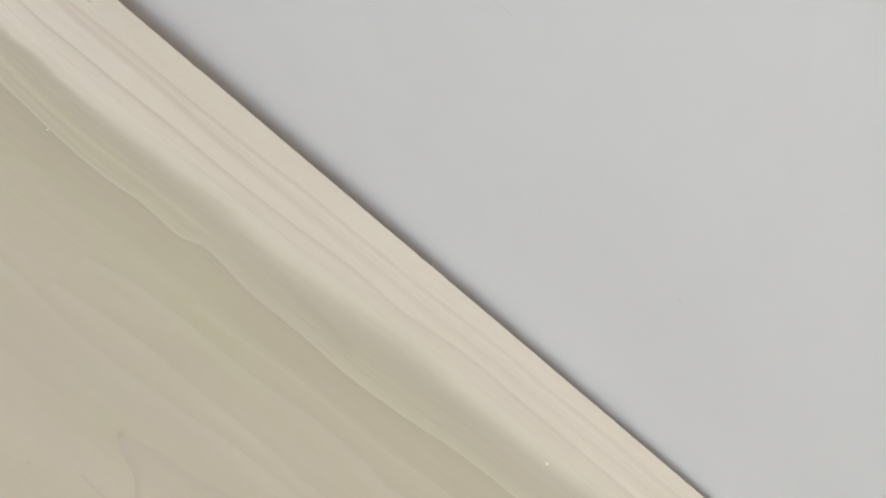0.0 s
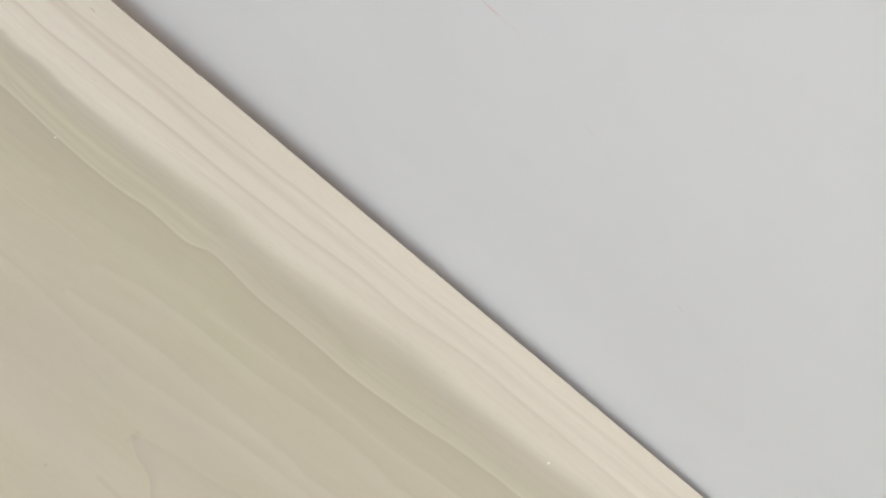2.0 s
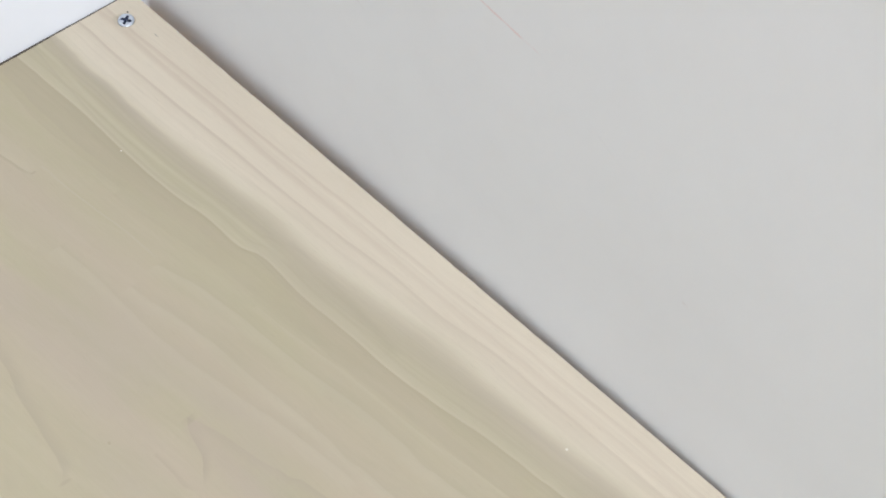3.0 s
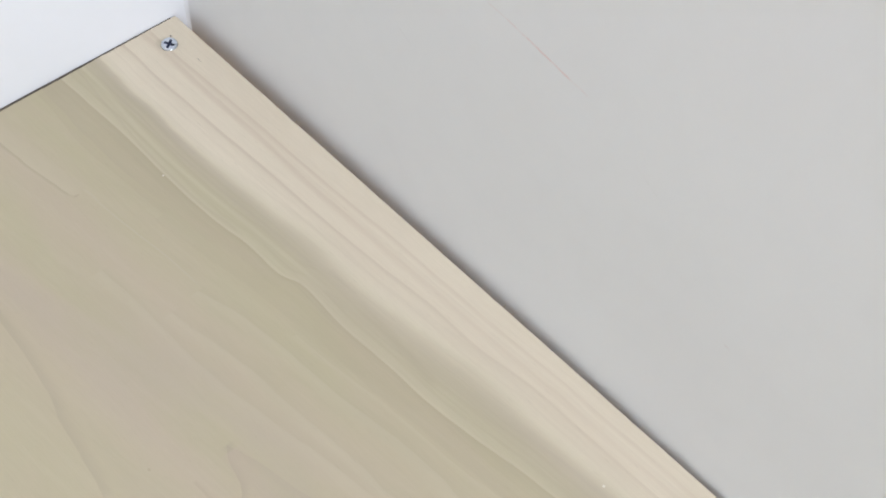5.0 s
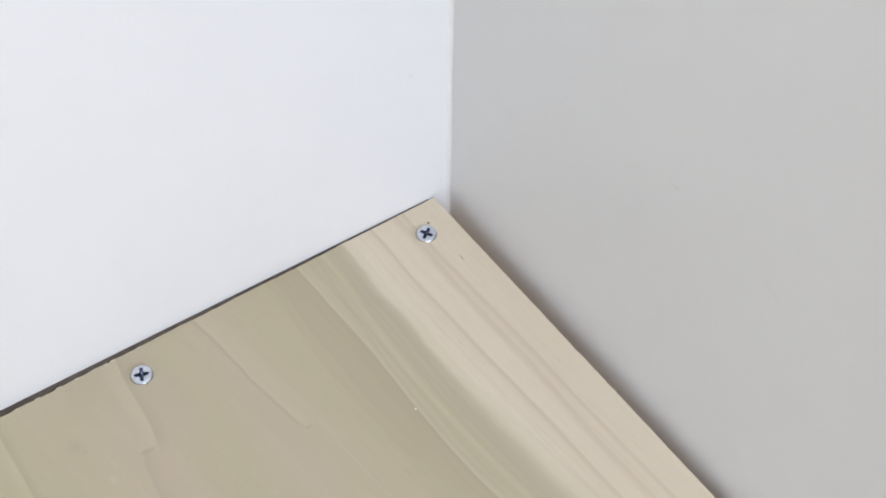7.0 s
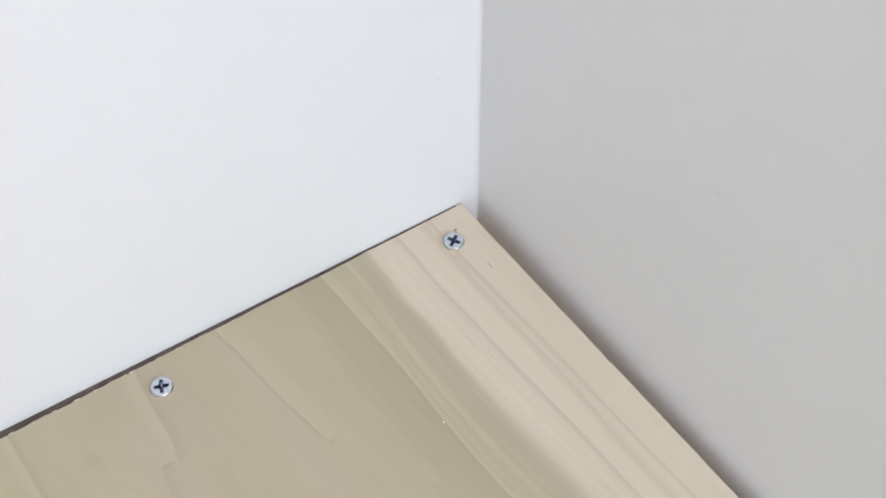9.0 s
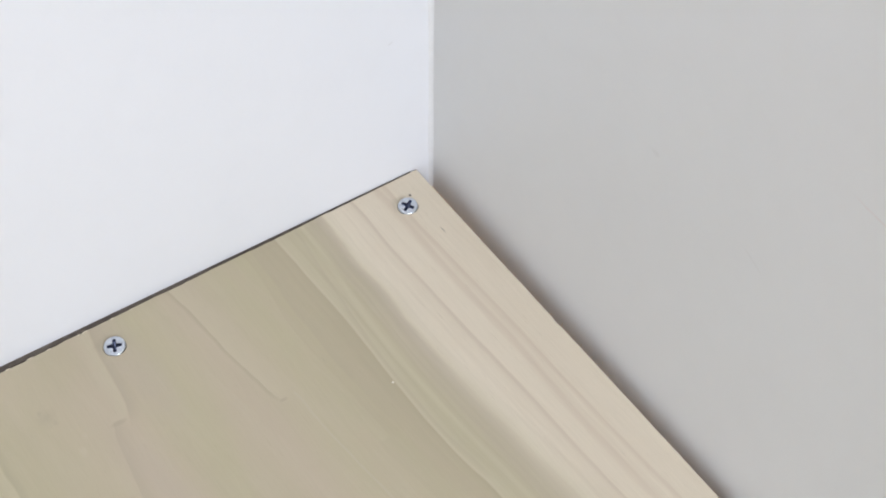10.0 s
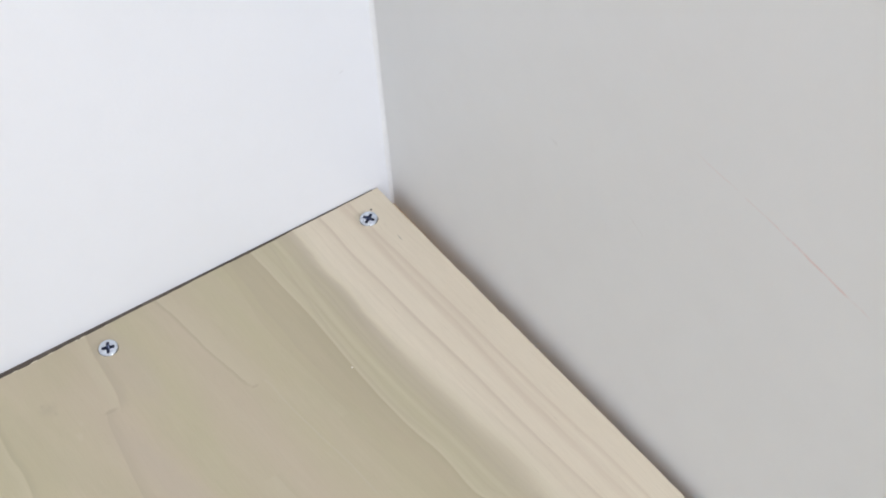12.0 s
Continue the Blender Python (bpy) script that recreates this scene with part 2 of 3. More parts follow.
    col = flame(col, [(0, 122.6), (5, 122), (14, 120.4), (32, 118.2), (42, 117.2), (50, 115.9), (58, 114.4), (66, 113), (70, 111.9), (75, 109)], 1.8, 0.6, 0.55, 0, 74, (0.405, 0.34, 0.245))
    col = flame(col, [(60, 107.6), (67, 106.6), (74, 105.2), (84, 104.8), (98, 103.2), (120, 100.4), (150, 98.5)], 0.8, 0.8, 0.45, 70, 150, (0.56, 0.5, 0.385))
    col = flame(col, [(0, 154.6), (5, 155.6), (16, 157), (24, 157.5), (42, 158.4), (52, 160.6)], 7, 0.6, 0.55, 0, 53, (0.565, 0.505, 0.37))
    col = flame(col, [(0, 153.6), (5, 154.6), (16, 156), (24, 156.5), (42, 157.4), (52, 159.6)], 0.5, 6, 0.5, 0, 53, (0.425, 0.36, 0.275))
    col = flame(col, [(40, 164), (47, 164.4), (53, 166), (66, 167.4), (80, 169.2), (108, 171), (132, 172.4), (146, 174.2), (157, 175.6), (165, 178), (185, 180.4), (202, 182.8), (208, 184.4), (213, 188)], 0.8, 6, 0.42, 47, 213, (0.41, 0.345, 0.26))
    col = flame(col, [(0, 205.4), (8, 205.4), (33, 204.6), (46, 205), (58, 204.2), (73, 206), (90, 207.8), (120, 211)], 5, 0.6, 0.5, 0, 118, (0.575, 0.515, 0.37))
    col = flame(col, [(0, 204.4), (8, 204.4), (33, 203.6), (46, 204), (58, 203.2), (73, 205), (90, 206.8), (120, 210)], 0.5, 3.5, 0.45, 0, 118, (0.41, 0.355, 0.25))
    col = flame(col, [(218, 135.6), (220, 136), (223, 138), (228, 139.8), (233, 140.8), (238, 142.2), (242, 145), (247, 148.6), (264, 154)], 0.6, 5.0, 0.52, 219, 250, (0.42, 0.345, 0.27))
    col = flame(col, [(218, 136.4), (220, 136), (224, 134.5), (230, 132.4), (238, 130.4), (246, 129), (254, 127.4), (261, 125), (270, 121.4), (336, 109)], 5, 0.6, 0.44, 219, 326, (0.43, 0.355, 0.275))
    col = flame(col, [(220, 136), (238, 136.6), (276, 137), (336, 133)], 8, 8, 0.55, 222, 335, (0.515, 0.425, 0.342))
    col = flame(col, [(222, 155.4), (228, 154.9), (237, 154.7), (244, 154.6), (249, 152), (252, 150)], 0.8, 2.4, 0.45, 224, 250, (0.45, 0.37, 0.28))
    col = flame(col, [(0, 90.3), (17, 89.6), (40, 91.5), (70, 90), (120, 86)], 0.6, 10, 0.28, 0, 110, (0.45, 0.38, 0.27))
    L1 = [(150, 101), (168, 96), (192, 92.2), (212, 90.4), (236, 88.4), (260, 85), (285, 83), (302, 82.6), (407, 72)]
    L2 = [(150, 116), (170, 113), (196, 108.4), (217, 107), (237, 105), (262, 103), (281, 102), (407, 92)]
    L3 = [(110, 126), (134, 123.8), (158, 123), (184, 122), (207, 119), (240, 113), (300, 106)]
    for line, lo, hi in ((L1, 150, 390), (L2, 152, 390), (L3, 114, 290)):
        col = flame(col, line, 1.2, 7.0, 0.24, lo, hi, (0.445, 0.385, 0.275))
        col = flame(col, line, 7.0, 1.0, 0.38, lo, hi, (0.575, 0.512, 0.385))
    col = flame(col, [(100, 92), (150, 84), (200, 78.5), (260, 74), (407, 63)], 1.5, 7, 0.24, 105, 390, (0.44, 0.378, 0.272))
    col = flame(col, [(190, 84), (240, 78.5), (300, 72.4), (407, 62)], 3, 0.5, 0.32, 195, 390, (0.575, 0.515, 0.375))

    # broad rosy stains in the heart: along, across, half length, half width, drift across, strength
    ragged = m.calc("MULTIPLY", m.calc("SUBTRACT", cloud, 0.5), 1.6)
    for a, b, la, lb, lean, s in ((168, 140, 62, 24, 0.12, 0.55), (262, 130, 60, 14, -0.2, 0.42), (105, 158, 60, 9, 0.12, 0.45), (30, 148, 34, 8, 0.05, 0.40), (300, 175, 60, 18, 0.1, 0.4), (232, 168, 40, 14, 0.1, 0.35)):
        dy = m.calc("MULTIPLY", m.calc("ADD", y, a * MM), 1 / (la * MM))
        dx = m.calc("MULTIPLY", m.calc("ADD", m.calc("ADD", xw, b * MM), m.calc("MULTIPLY", m.calc("ADD", y, a * MM), lean)), 1 / (lb * MM))
        r = m.calc("ADD", m.calc("SQRT", m.calc("ADD", m.calc("MULTIPLY", dy, dy), m.calc("MULTIPLY", dx, dx))), ragged)
        col = m.mix(m.span(r, 0.1, 1.25, s, 0.0), col, (0.500, 0.422, 0.342, 1))

    # small marks: along, across, half length, half width, strength, tone
    blot = m.noise(v, 260.0, 3)

    def mark(base, a, b, la, lb, s, tone, core=0.4):
        dy = m.calc("MULTIPLY", m.calc("ADD", y, a * MM), 1 / (la * MM))
        dx = m.calc("MULTIPLY", m.calc("ADD", xw, b * MM), 1 / (lb * MM))
        r = m.calc("SQRT", m.calc("ADD", m.calc("MULTIPLY", dy, dy), m.calc("MULTIPLY", dx, dx)))
        return m.mix(m.span(m.calc("ADD", r, m.calc("MULTIPLY", m.calc("SUBTRACT", blot, 0.5), 0.9)), core, 1.15, s, 0.0), base, (*tone, 1))

    col = mark(col, 12, 18.4, 0.75, 0.55, 0.9, (0.06, 0.05, 0.045))
    col = mark(col, 35.0, 17.8, 2.4, 0.3, 0.55, (0.2, 0.17, 0.13))
    col = mark(col, 86.7, 74.1, 0.55, 0.5, 0.9, (0.8, 0.76, 0.68))
    col = mark(col, 329.1, 38.2, 0.6, 0.6, 0.9, (0.8, 0.76, 0.68))
    col = mark(col, 209, 164.8, 1, 0.8, 0.22, (0.27, 0.2, 0.12))
    col = mark(col, 71.6, 110.4, 0.9, 1.8, 0.4, (0.4, 0.33, 0.25))
    col = mark(col, 48.6, 163.4, 1.4, 3.0, 0.4, (0.4, 0.33, 0.25))
    col = mark(col, 212, 186.5, 1.2, 3, 0.35, (0.4, 0.33, 0.25))
    for a, b, la, lb, s, tone in ((32.7, 183.3, 5.5, 4.4, 0.30, (0.36, 0.31, 0.24)), (29.6, 184.6, 1.6, 1.3, 0.20, (0.3, 0.26, 0.21)), (36.4, 181.2, 1.8, 1.1, 0.20, (0.3, 0.26, 0.21)),
                                  (53, 178.3, 3.0, 1.6, 0.25, (0.63, 0.57, 0.45)), (47, 175, 2.2, 1.4, 0.20, (0.62, 0.56, 0.44))):
        col = mark(col, a, b, la, lb, s, tone, -0.1)
    # beside each screw: pressed wood and the dent's rim shade, painted as one halo
    col = mark(col, 14.6, 24.0, 5.2, 5.2, 0.32, (0.36, 0.32, 0.22))
    col = mark(col, 15.0, 151.6, 5.4, 5.2, 0.34, (0.36, 0.31, 0.23))

    # fibres and pores
    fibre = m.noise(m.stretch(v, 2600, 60, 1), 1.0, 3, 0.6)
    pores = m.noise(m.stretch(v, 1500, 150, 1), 1.0, 2)
    col = m.mix(m.span(fibre, 0.3, 0.7, 0.0, 0.10), col, (0.42, 0.36, 0.27, 1))
    col = m.mix(m.span(pores, 0.62, 0.78, 0.0, 0.16), col, (0.36, 0.30, 0.22, 1))
    # cut edge: plies seen from the side
    ply = m.calc("PINGPONG", m.calc("ADD", z, -0.0008), 0.003)
    side = m.mix(m.span(ply, 0.0012, 0.0018), (0.64, 0.41, 0.22, 1), (0.72, 0.50, 0.30, 1))
    col = m.mix(m.span(z, -0.0018, -0.0011, 1.0, 0.0), col, side)
    m.bump(m.calc("ADD", fibre, m.calc("MULTIPLY", pores, -0.4)), 0.10, 0.0003)
    m.bsdf.inputs["Specular IOR Level"].default_value = 0.35
    return m.finish(col, m.span(fibre, 0.3, 0.7, 0.55, 0.66))


white_paint = paint("white_wall_paint", (0.806, 0.820, 0.878), (0.788, 0.804, 0.864),
                    marks=[("x", -17.3, -19.5, 70.9, 70.2, 0.55, 1.0, (0.25, 0.22, 0.2))])
side_paint = paint("side_wall_paint", (0.775, 0.787, 0.797), (0.76, 0.768, 0.777),
                   marks=[("y", -267.5, -227, 141.0, 147.6, 0.85, 0.62, (0.72, 0.50, 0.485)), ("y", -234, -196, 146.6, 150.8, 0.6, 0.22, (0.70, 0.52, 0.50)),
                          ("y", -176, -167, 99.4, 103.6, 0.5, 0.15, (0.5, 0.47, 0.45)), ("y", -346.2, -343.0, 78.9, 79.7, 1.2, 0.35, (0.60, 0.5, 0.48)),
                          ("y", -128, -122, 107.6, 107.0, 1.6, 0.16, (0.5, 0.49, 0.47)), ("y", -310, -290, 118.0, 129.0, 0.6, 0.10, (0.55, 0.53, 0.52))])
room_paint = paint("room_paint", (0.80, 0.795, 0.78), (0.78, 0.775, 0.76))
veneer_wood = veneer()
caulk_white = plain("caulk_white", (0.815, 0.825, 0.86), (0.79, 0.80, 0.835), 300, 0.45)
zinc = plain("zinc_plate", (0.69, 0.735, 0.80), (0.57, 0.615, 0.69), 900, 0.26, 1.0, 0.06)
# the same zinc, darkened for the shade inside the driver recess
zinc_shaded = plain("recess_zinc_shaded", (0.20, 0.23, 0.34), (0.11, 0.13, 0.21), 900, 0.38, 1.0, 0.06)
subfloor_wood = plain("subfloor_boards", (0.60, 0.42, 0.26), (0.52, 0.36, 0.21), 40, 0.7)
# tone of the added strip that gives the far gap its shade
gap_shade_dark = plain("gap_shade_dark", (0.115, 0.092, 0.076), (0.080, 0.064, 0.053), 200, 0.75)
splinter_wood = plain("splinter_wood", (0.74, 0.66, 0.53), (0.66, 0.57, 0.44), 900, 0.6)
frame_white = plain("window_paint", (0.78, 0.78, 0.78), (0.74, 0.74, 0.74), 60, 0.4)
glass = Nodes("window_glass")
glass.bsdf.inputs["Transmission Weight"].default_value = 1.0
glass.bsdf.inputs["Roughness"].default_value = 0.0
glass.bsdf.inputs["IOR"].default_value = 1.45
glass = glass.mat


# ---- builders ----
def part(name, bm, material, parent=None, label=""):
    """One bmesh as one mesh object, under parent if there is one."""
    me = bpy.data.meshes.new(name)
    bmesh.ops.recalc_face_normals(bm, faces=bm.faces)
    bm.to_mesh(me)
    bm.free()
    me.materials.append(material)
    ob = new(name, me)
    ob.parent = parent
    return tagged(ob, label)


def box(bm, x0, y0, z0, x1, y1, z1):
    m = Matrix.LocRotScale(((x0 + x1) / 2, (y0 + y1) / 2, (z0 + z1) / 2), None, (x1 - x0, y1 - y0, z1 - z0))
    bmesh.ops.create_cube(bm, size=1.0, matrix=m)


def boxes(name, spans, material, label, category):
    bm = bmesh.new()
    for s in spans:
        box(bm, *s)
    return tagged(part(name, bm, material), label, category, kind="structure")


# ---- the room ----
W, H, BASE, T = -2.5, 2.4, -0.0145, 0.12
LEAN, SKEW = 0.0113, 0.018  # neither wall is quite square to the sheet


def prism(name, outline, material, label):
    bm = bmesh.new()
    low, high = ([bm.verts.new((px, py, z)) for px, py in outline] for z in (BASE, H))
    for k in range(4):
        bm.faces.new((low[k], low[(k + 1) % 4], high[(k + 1) % 4], high[k]))
    bm.faces.new(low)
    bm.faces.new(high)
    return tagged(part(name, bm, material), label, "wall", kind="structure")


prism("wall_north", ((0, 0), (0, T), (W, T), (W, W * LEAN)), white_paint, "smooth white painted wall behind the plywood sheet")
prism("wall_east", ((0, 0), (T, 0), (T, D), (D * SKEW, D)), side_paint, "matt off-white painted wall with a faint pink scratch")
# from here the walls and ceiling are unseen and assumed, to close the room
boxes("wall_west", [(W - T, D, BASE, W, T, H)], room_paint, "plain white painted room wall", "wall")
boxes("wall_south", [(W - T, D - T, BASE, WIN_L, D, H), (WIN_R, D - T, BASE, T, D, H), (WIN_L, D - T, BASE, WIN_R, D, WIN_B), (WIN_L, D - T, WIN_T, WIN_R, D, H)],
      room_paint, "white painted wall out of view with an assumed window", "wall")
boxes("ceiling", [(W - T, D - T, H, T, T, H + 0.1)], room_paint, "flat white painted ceiling", "ceiling")
boxes("floor", [(W - T, D - T, BASE - 0.1, T, T, BASE)], subfloor_wood, "bare pale wooden subfloor under the plywood", "floor")

# assumed window, never in view, built around the added lamp
win = tagged(new("assumed_window"), "assumed white framed window, out of view, for the light", "window", kind="structure")
bm = bmesh.new()
RAIL, MID = 0.06, (WIN_L + WIN_R) / 2
for s in ((WIN_L, WIN_B, WIN_L + RAIL, WIN_T), (WIN_R - RAIL, WIN_B, WIN_R, WIN_T), (WIN_L + RAIL, WIN_B, WIN_R - RAIL, WIN_B + RAIL),
          (WIN_L + RAIL, WIN_T - RAIL, WIN_R - RAIL, WIN_T), (MID - RAIL / 2, WIN_B + RAIL, MID + RAIL / 2, WIN_T - RAIL)):
    box(bm, s[0], D - 0.09, s[1], s[2], D - 0.03, s[3])
part("window_frame", bm, frame_white, win)
for a, b in ((WIN_L + RAIL, MID - RAIL / 2), (MID + RAIL / 2, WIN_R - RAIL)):
    bm = bmesh.new()
    box(bm, a, D - 0.063, WIN_B + RAIL, b, D - 0.057, WIN_T - RAIL)
    part("pane", bm, glass, win).visible_shadow = False


def caulk_bead():
    """A thin uneven bead of filler in the corner between the two walls."""
    rng = random.Random(4)
    bm = bmesh.new()
    rows = []
    for i in range(121):
        z = BASE + i * (H - BASE) / 120 if i > 60 else BASE + i * 0.004
        r = 0.0016 + 0.00016 * math.sin(z * 90) + rng.uniform(-0.00008, 0.00008)
        ring = [(0.0004, -r)] + [(-r + r * 0.93 * math.cos(a), -r + r * 0.93 * math.sin(a)) for a in [radians(d) for d in (6, 26, 45, 64, 84)]] + [(-r, 0.0004)]
        rows.append([bm.verts.new((px, py, z)) for px, py in ring])
    for a, b in zip(rows, rows[1:]):
        for k in range(len(a) - 1):
            bm.faces.new((a[k], a[k + 1], b[k + 1], b[k]))
    for f in bm.faces:
        f.smooth = True
    return tagged(part("trim", bm, caulk_white), "thin white caulk bead in the wall corner", "caulk", kind="structure")


caulk_bead()

# ---- the plywood sheet ----
SCREWS = [((-0.0225, -0.0168), 31.0), ((-0.1501, -0.0170), 67.0)]
HOLE, HEAD = 0.0044, 0.00405


def plywood():
    """A sheet with sawn, slightly ragged edges and countersunk screw holes; it lies on the subfloor."""
    rng = random.Random(11)
    pts = []

    def rag(s, seed):
        return 0.00022 * noise.noise((s * 90, seed, 0)) + 0.00016 * noise.noise((s * 420, seed, 3)) + rng.uniform(-0.00004, 0.00004)

    x0, x1, y1 = -0.62, -0.0081, -0.91
    n = 620
    for i in range(n):  # far edge, from the corner outwards: the gap widens away from the corner
        x = x1 + (x0 - x1) * (i / n) ** 1.0
        chip = -0.0003 * math.exp(-((x + 0.158) / 0.0012) ** 2) - 0.00030 * math.exp(-((x + 0.179) / 0.002) ** 2)
        chip += 0.0006 * max(0.0, noise.noise((x * 260, 9.1, 0)) - 0.18) * min(1.0, max(0.0, (-x - 0.07) / 0.08))
        pts.append((x, -0.0008 + x * 0.0225 + (rag(x, 1.5) * 1.3 + chip) * min(1.0, -(x - x1) / 0.05)))
    pts += [(x0, -0.004), (x0, y1), (x1 - 0.0022, y1)]
    for i in range(n):  # side edge, back to the corner
        y = y1 + (-0.0012 - y1) * (i + 1) / n
        nick = -0.0004 * math.exp(-((y + 0.097) / 0.0015) ** 2) - 0.0003 * math.exp(-((y + 0.236) / 0.002) ** 2)
        pts.append((x1 + y * 0.0024 + rag(y, 7.5) * 0.55 + nick, y))
    bm = bmesh.new()

    def ring(points, z):
        return [bm.verts.new((px, py, z)) for px, py in points]

    def loop(vs):
        return [bm.edges.new((a, b)) for a, b in zip(vs, vs[1:] + vs[:1])]

    def skirt(a, b):
        for i in range(len(a)):
            j = (i + 1) % len(a)
            bm.faces.new((a[i], a[j], b[j], b[i]))

    cx, cy = (x0 + x1) / 2, y1 / 2
    inner = [(px - math.copysign(0.0002, px - cx) * (abs(px - cx) > 0.29), py - math.copysign(0.0002, py - cy) * (abs(py - cy) > 0.44)) for px, py in pts]
    top = ring(inner, 0.0)
    edges = loop(top)
    holes = []
    for (hx, hy), _ in SCREWS:
        circle = [(hx + HOLE * math.cos(a) * (1 + 0.03 * math.sin(3 * a + hx * 90)), hy + HOLE * math.sin(a)) for a in [2 * math.pi * k / 40 for k in range(40)]]
        h = ring(circle, 0.0)
        edges += loop(h)
        holes.append((h, hx, hy))
    bmesh.ops.triangle_fill(bm, edges=edges, use_beauty=True)
    for h, hx, hy in holes:
        low = [bm.verts.new((hx + (q.co.x - hx) * 0.5, hy + (q.co.y - hy) * 0.5, -0.0026)) for q in h]
        skirt(h, low)
        bm.faces.new(low)
    mid = ring(pts, -0.0002)
    skirt(top, mid)
    bottom = ring(pts, BASE)
    skirt(mid, bottom)
    bm.faces.new(bottom)
    sheet = tagged(part("plywood_sheet", bm, veneer_wood), "pale poplar plywood sheet screwed down on the subfloor", "plywood")
    return sheet


sheet = plywood()


def gap_shade_strip():
    """A thin dark strip added in the gap between the sheet and the far wall, in place of the gap's own shade."""
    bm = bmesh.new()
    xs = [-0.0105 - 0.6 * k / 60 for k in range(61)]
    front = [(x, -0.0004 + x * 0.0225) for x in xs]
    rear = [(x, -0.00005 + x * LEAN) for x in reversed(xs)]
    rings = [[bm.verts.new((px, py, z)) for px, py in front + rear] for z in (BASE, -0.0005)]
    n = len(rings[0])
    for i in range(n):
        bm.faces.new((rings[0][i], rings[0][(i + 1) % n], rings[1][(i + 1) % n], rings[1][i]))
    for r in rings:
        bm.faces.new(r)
    return tagged(part("gap_shade_strip", bm, gap_shade_dark), "added dark strip for the shade in the gap beside the plywood", "strip")


gap_shade_strip()


def splinter(y, reach, lift, bend, thick=0.00011, x=-0.0084):
    """A torn wood fibre that stands off the sawn edge."""
    bm = bmesh.new()
    rings = []
    for i in range(9):
        s = i / 8
        c = Vector((x + reach * s, y + bend * math.sin(s * 2.6), -0.0001 + lift * s * s))
        r = thick * (1.15 - 0.8 * s)
        rings.append([bm.verts.new(c + Vector((0.25 * r * math.cos(a), r * math.cos(a), r * math.sin(a)))) for a in [2 * math.pi * k / 6 for k in range(6)]])
    for a, b in zip(rings, rings[1:]):
        for k in range(6):
            bm.faces.new((a[k], a[(k + 1) % 6], b[(k + 1) % 6], b[k]))
    bm.faces.new(rings[0])
    bm.faces.new(rings[-1])
    return part("splinter", bm, splinter_wood, sheet, "thin torn wood fibre")


for args in ((-0.0998, 0.0010, 0.0010, 0.0006, 0.00022), (-0.1108, 0.0006, 0.0012, -0.0003, 0.00024), (-0.1172, 0.0026, -0.0012, 0.0004, 0.00007),
             (-0.1205, 0.0030, -0.0010, -0.0005, 0.00007), (-0.1240, 0.0022, -0.0014, 0.0004, 0.00007), (-0.1268, 0.0028, -0.0016, -0.0004, 0.00006),
             (-0.2424, 0.0012, 0.0012, 0.0005, 0.00024), (-0.0930, 0.0006, 0.0003, 0.0002, 0.00010), (-0.2470, 0.0008, 0.0002, -0.0004, 0.00012)):
    splinter(*args)


def flake(x, length, reach):
    """A pale torn chip of face veneer at the far sawn edge."""
    rng = random.Random(int(-x * 1e5))
    y = -0.0009 + x * 0.0225
    bm = bmesh.new()
    outline = [(x - length / 2, y - 0.0004), (x + length / 2, y - 0.0004), (x + length * 0.3, y + reach * rng.uniform(0.6, 1)), (x, y + reach * 0.5),
               (x - length * 0.25, y + reach)]
    top = [bm.verts.new((px, py, 0.00006)) for px, py in outline]
    low = [bm.verts.new((px, py, -0.0001)) for px, py in outline]
    bm.faces.new(top)
    bm.faces.new(low)
    for k in range(5):
        bm.faces.new((top[k], top[(k + 1) % 5], low[(k + 1) % 5], low[k]))
    return part("chip", bm, splinter_wood, sheet, "pale torn chip of veneer")


for x, length, reach in ((-0.1375, 0.0012, 0.00008), (-0.1455, 0.0014, 0.00010), (-0.1563, 0.0024, 0.00018), (-0.1590, 0.0016, 0.00012), (-0.1708, 0.0022, 0.00014),
                         (-0.1780, 0.0030, 0.00016), (-0.1865, 0.0022, 0.00012), (-0.1945, 0.0016, 0.00010), (-0.2030, 0.0020, 0.00012)):
    flake(x, length, reach)


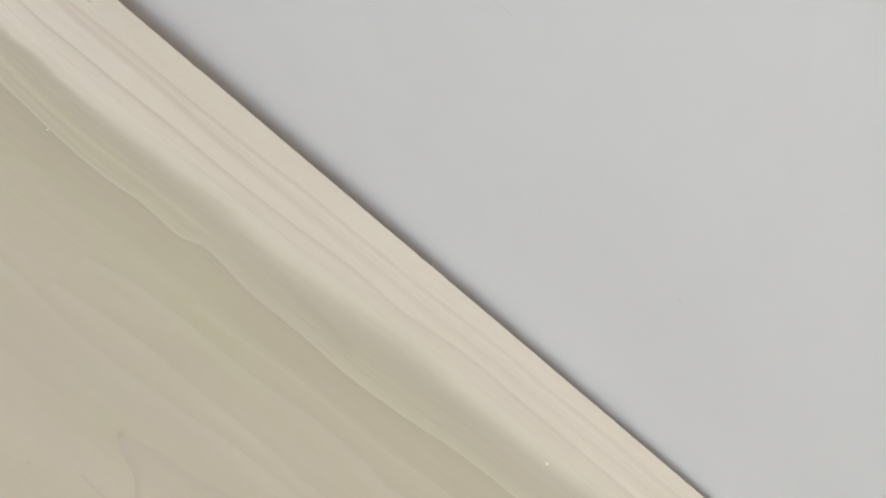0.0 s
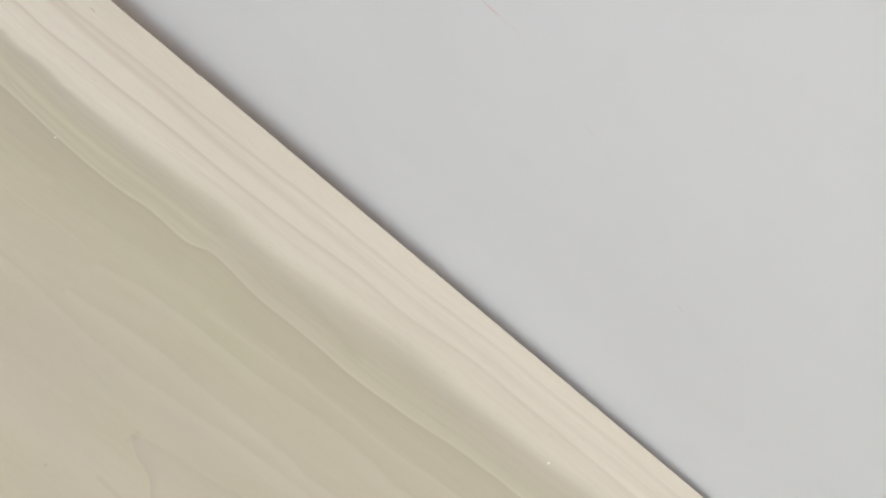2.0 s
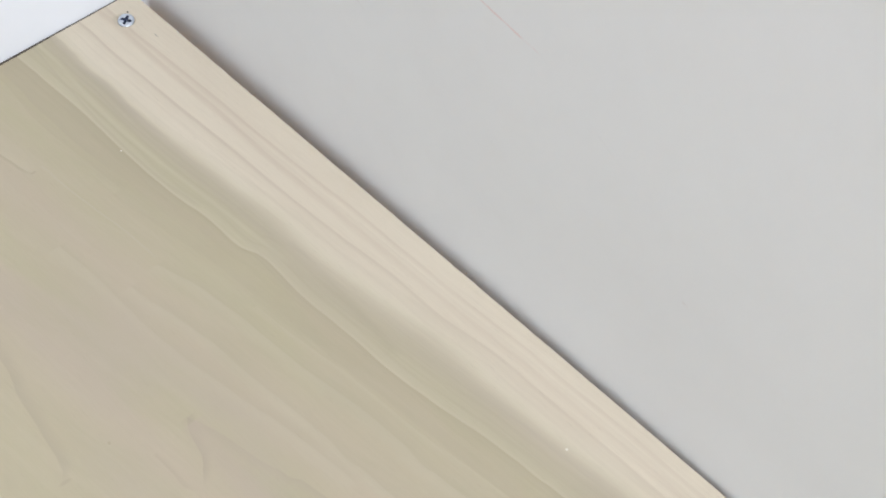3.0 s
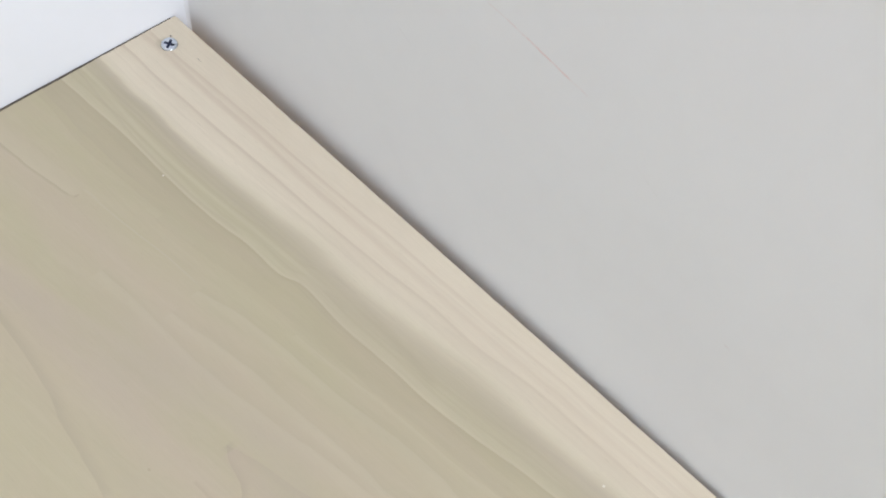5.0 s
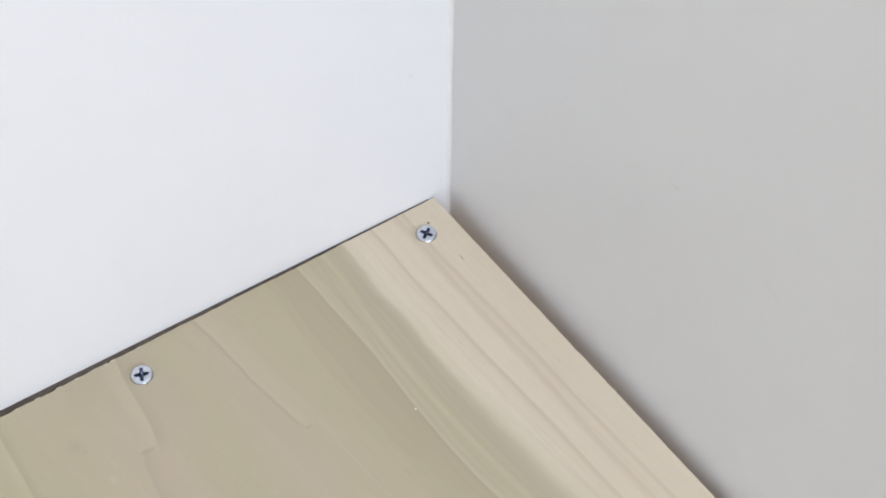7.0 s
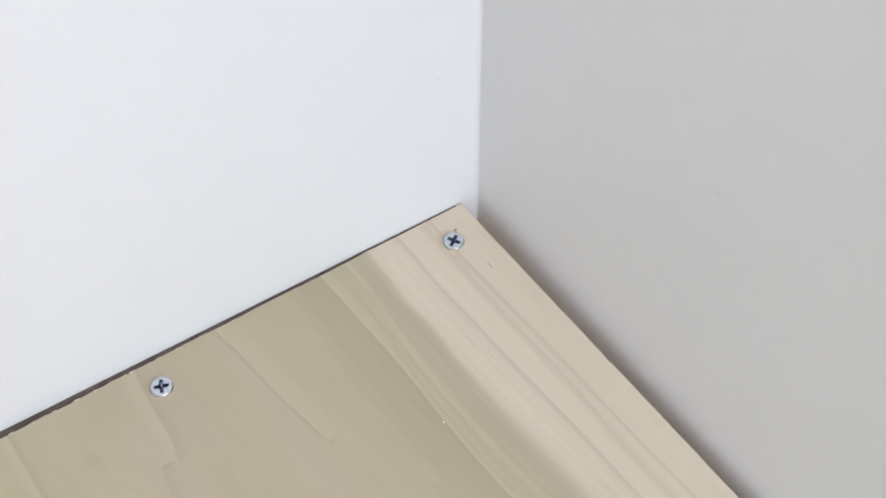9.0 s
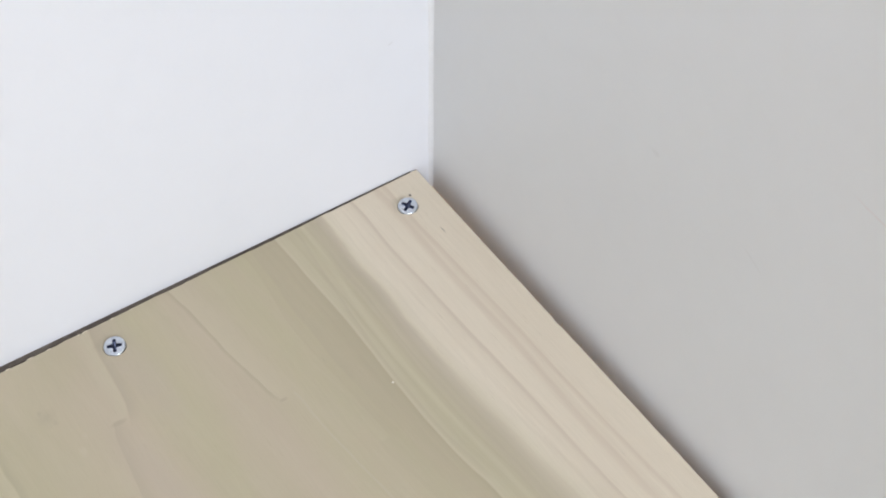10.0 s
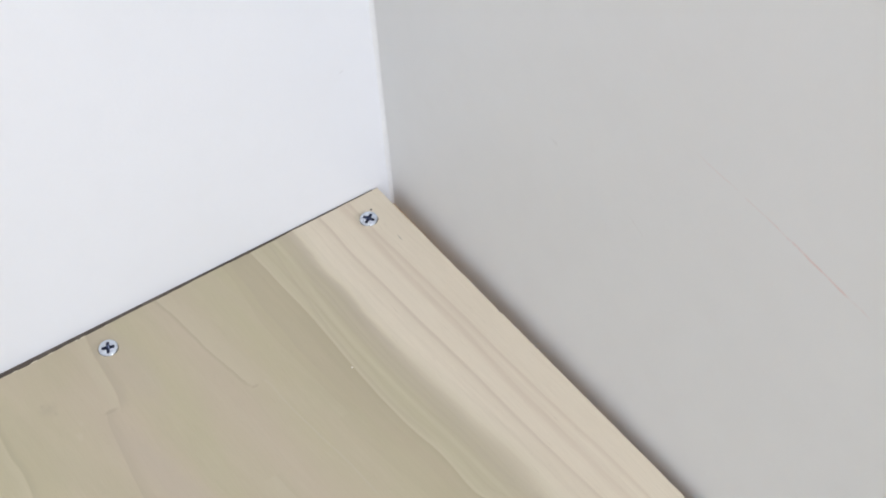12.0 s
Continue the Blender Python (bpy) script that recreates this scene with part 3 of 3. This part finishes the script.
# ---- the screws ----
def screw():
    """A countersunk cross-head screw, its head just level with the face."""
    thing = tagged(new("screw"), "zinc-plated cross-head screw driven flush into plywood", "screw", group="screws along the plywood edge")
    arm, half, flare = 0.00262, 0.00062, 0.0003
    cross = []
    for q in range(4):
        c, s = math.cos(q * math.pi / 2), math.sin(q * math.pi / 2)
        for px, py in ((arm, -half), (arm + 0.00012, 0.0), (arm, half), (half + flare, half + flare * 0.5), (half + flare * 0.5, half + flare)):
            cross.append((px * c - py * s, px * s + py * c))
    bm = bmesh.new()

    def ring(points, z):
        return [bm.verts.new((px, py, z)) for px, py in points]

    def skirt(a, b):
        for i in range(len(a)):
            j = (i + 1) % len(a)
            bm.faces.new((a[i], a[j], b[j], b[i])).smooth = True

    around = [(math.cos(2 * math.pi * k / 48), math.sin(2 * math.pi * k / 48)) for k in range(48)]
    top = ring([(HEAD * 0.90 * a, HEAD * 0.90 * b) for a, b in around], 0.00078)
    hole = ring(cross, 0.00082)
    edges = [bm.edges.new((v[i], v[(i + 1) % len(v)])) for v in (top, hole) for i in range(len(v))]
    bmesh.ops.triangle_fill(bm, edges=edges, use_beauty=True)
    last = top
    for r, z in ((0.965, 0.00066), (0.995, 0.00045), (1.0, 0.00015), (0.97, -0.0002), (0.45, -0.0024)):
        now = ring([(HEAD * r * a, HEAD * r * b) for a, b in around], z)
        skirt(last, now)
        last = now
    part("head", bm, zinc, thing, "bright zinc-plated head")
    bm = bmesh.new()
    a = ring(cross, 0.00082)
    b = ring([(px * 0.80, py * 0.80) for px, py in cross], -0.0005)
    c = ring([(px * 0.34, py * 0.34) for px, py in cross], -0.0013)
    for p, q in ((a, b), (b, c)):
        for i in range(len(p)):
            j = (i + 1) % len(p)
            bm.faces.new((p[i], p[j], q[j], q[i]))
    bm.faces.new(c)
    part("recess", bm, zinc_shaded, thing, "cross-shaped driver recess with its shade in the colour")
    bm = bmesh.new()
    bmesh.ops.create_cone(bm, cap_ends=True, segments=16, radius1=0.0004, radius2=0.0019, depth=0.009, matrix=Matrix.Translation((0, 0, -0.0067)))
    part("shank", bm, zinc, thing, "threaded shank in the wood")
    return thing


first = screw()
# each is driven in a little askew
for k, (((sx, sy), turn), lean) in enumerate(zip(SCREWS, (12.0, 12.0))):
    m = pose(sx, sy, 0, lean * 0.83, lean * -0.56, 0) @ pose(0, 0, 0, 0, 0, turn)
    if k == 0:
        first.matrix_basis = m
    else:
        copy_thing(first, m)
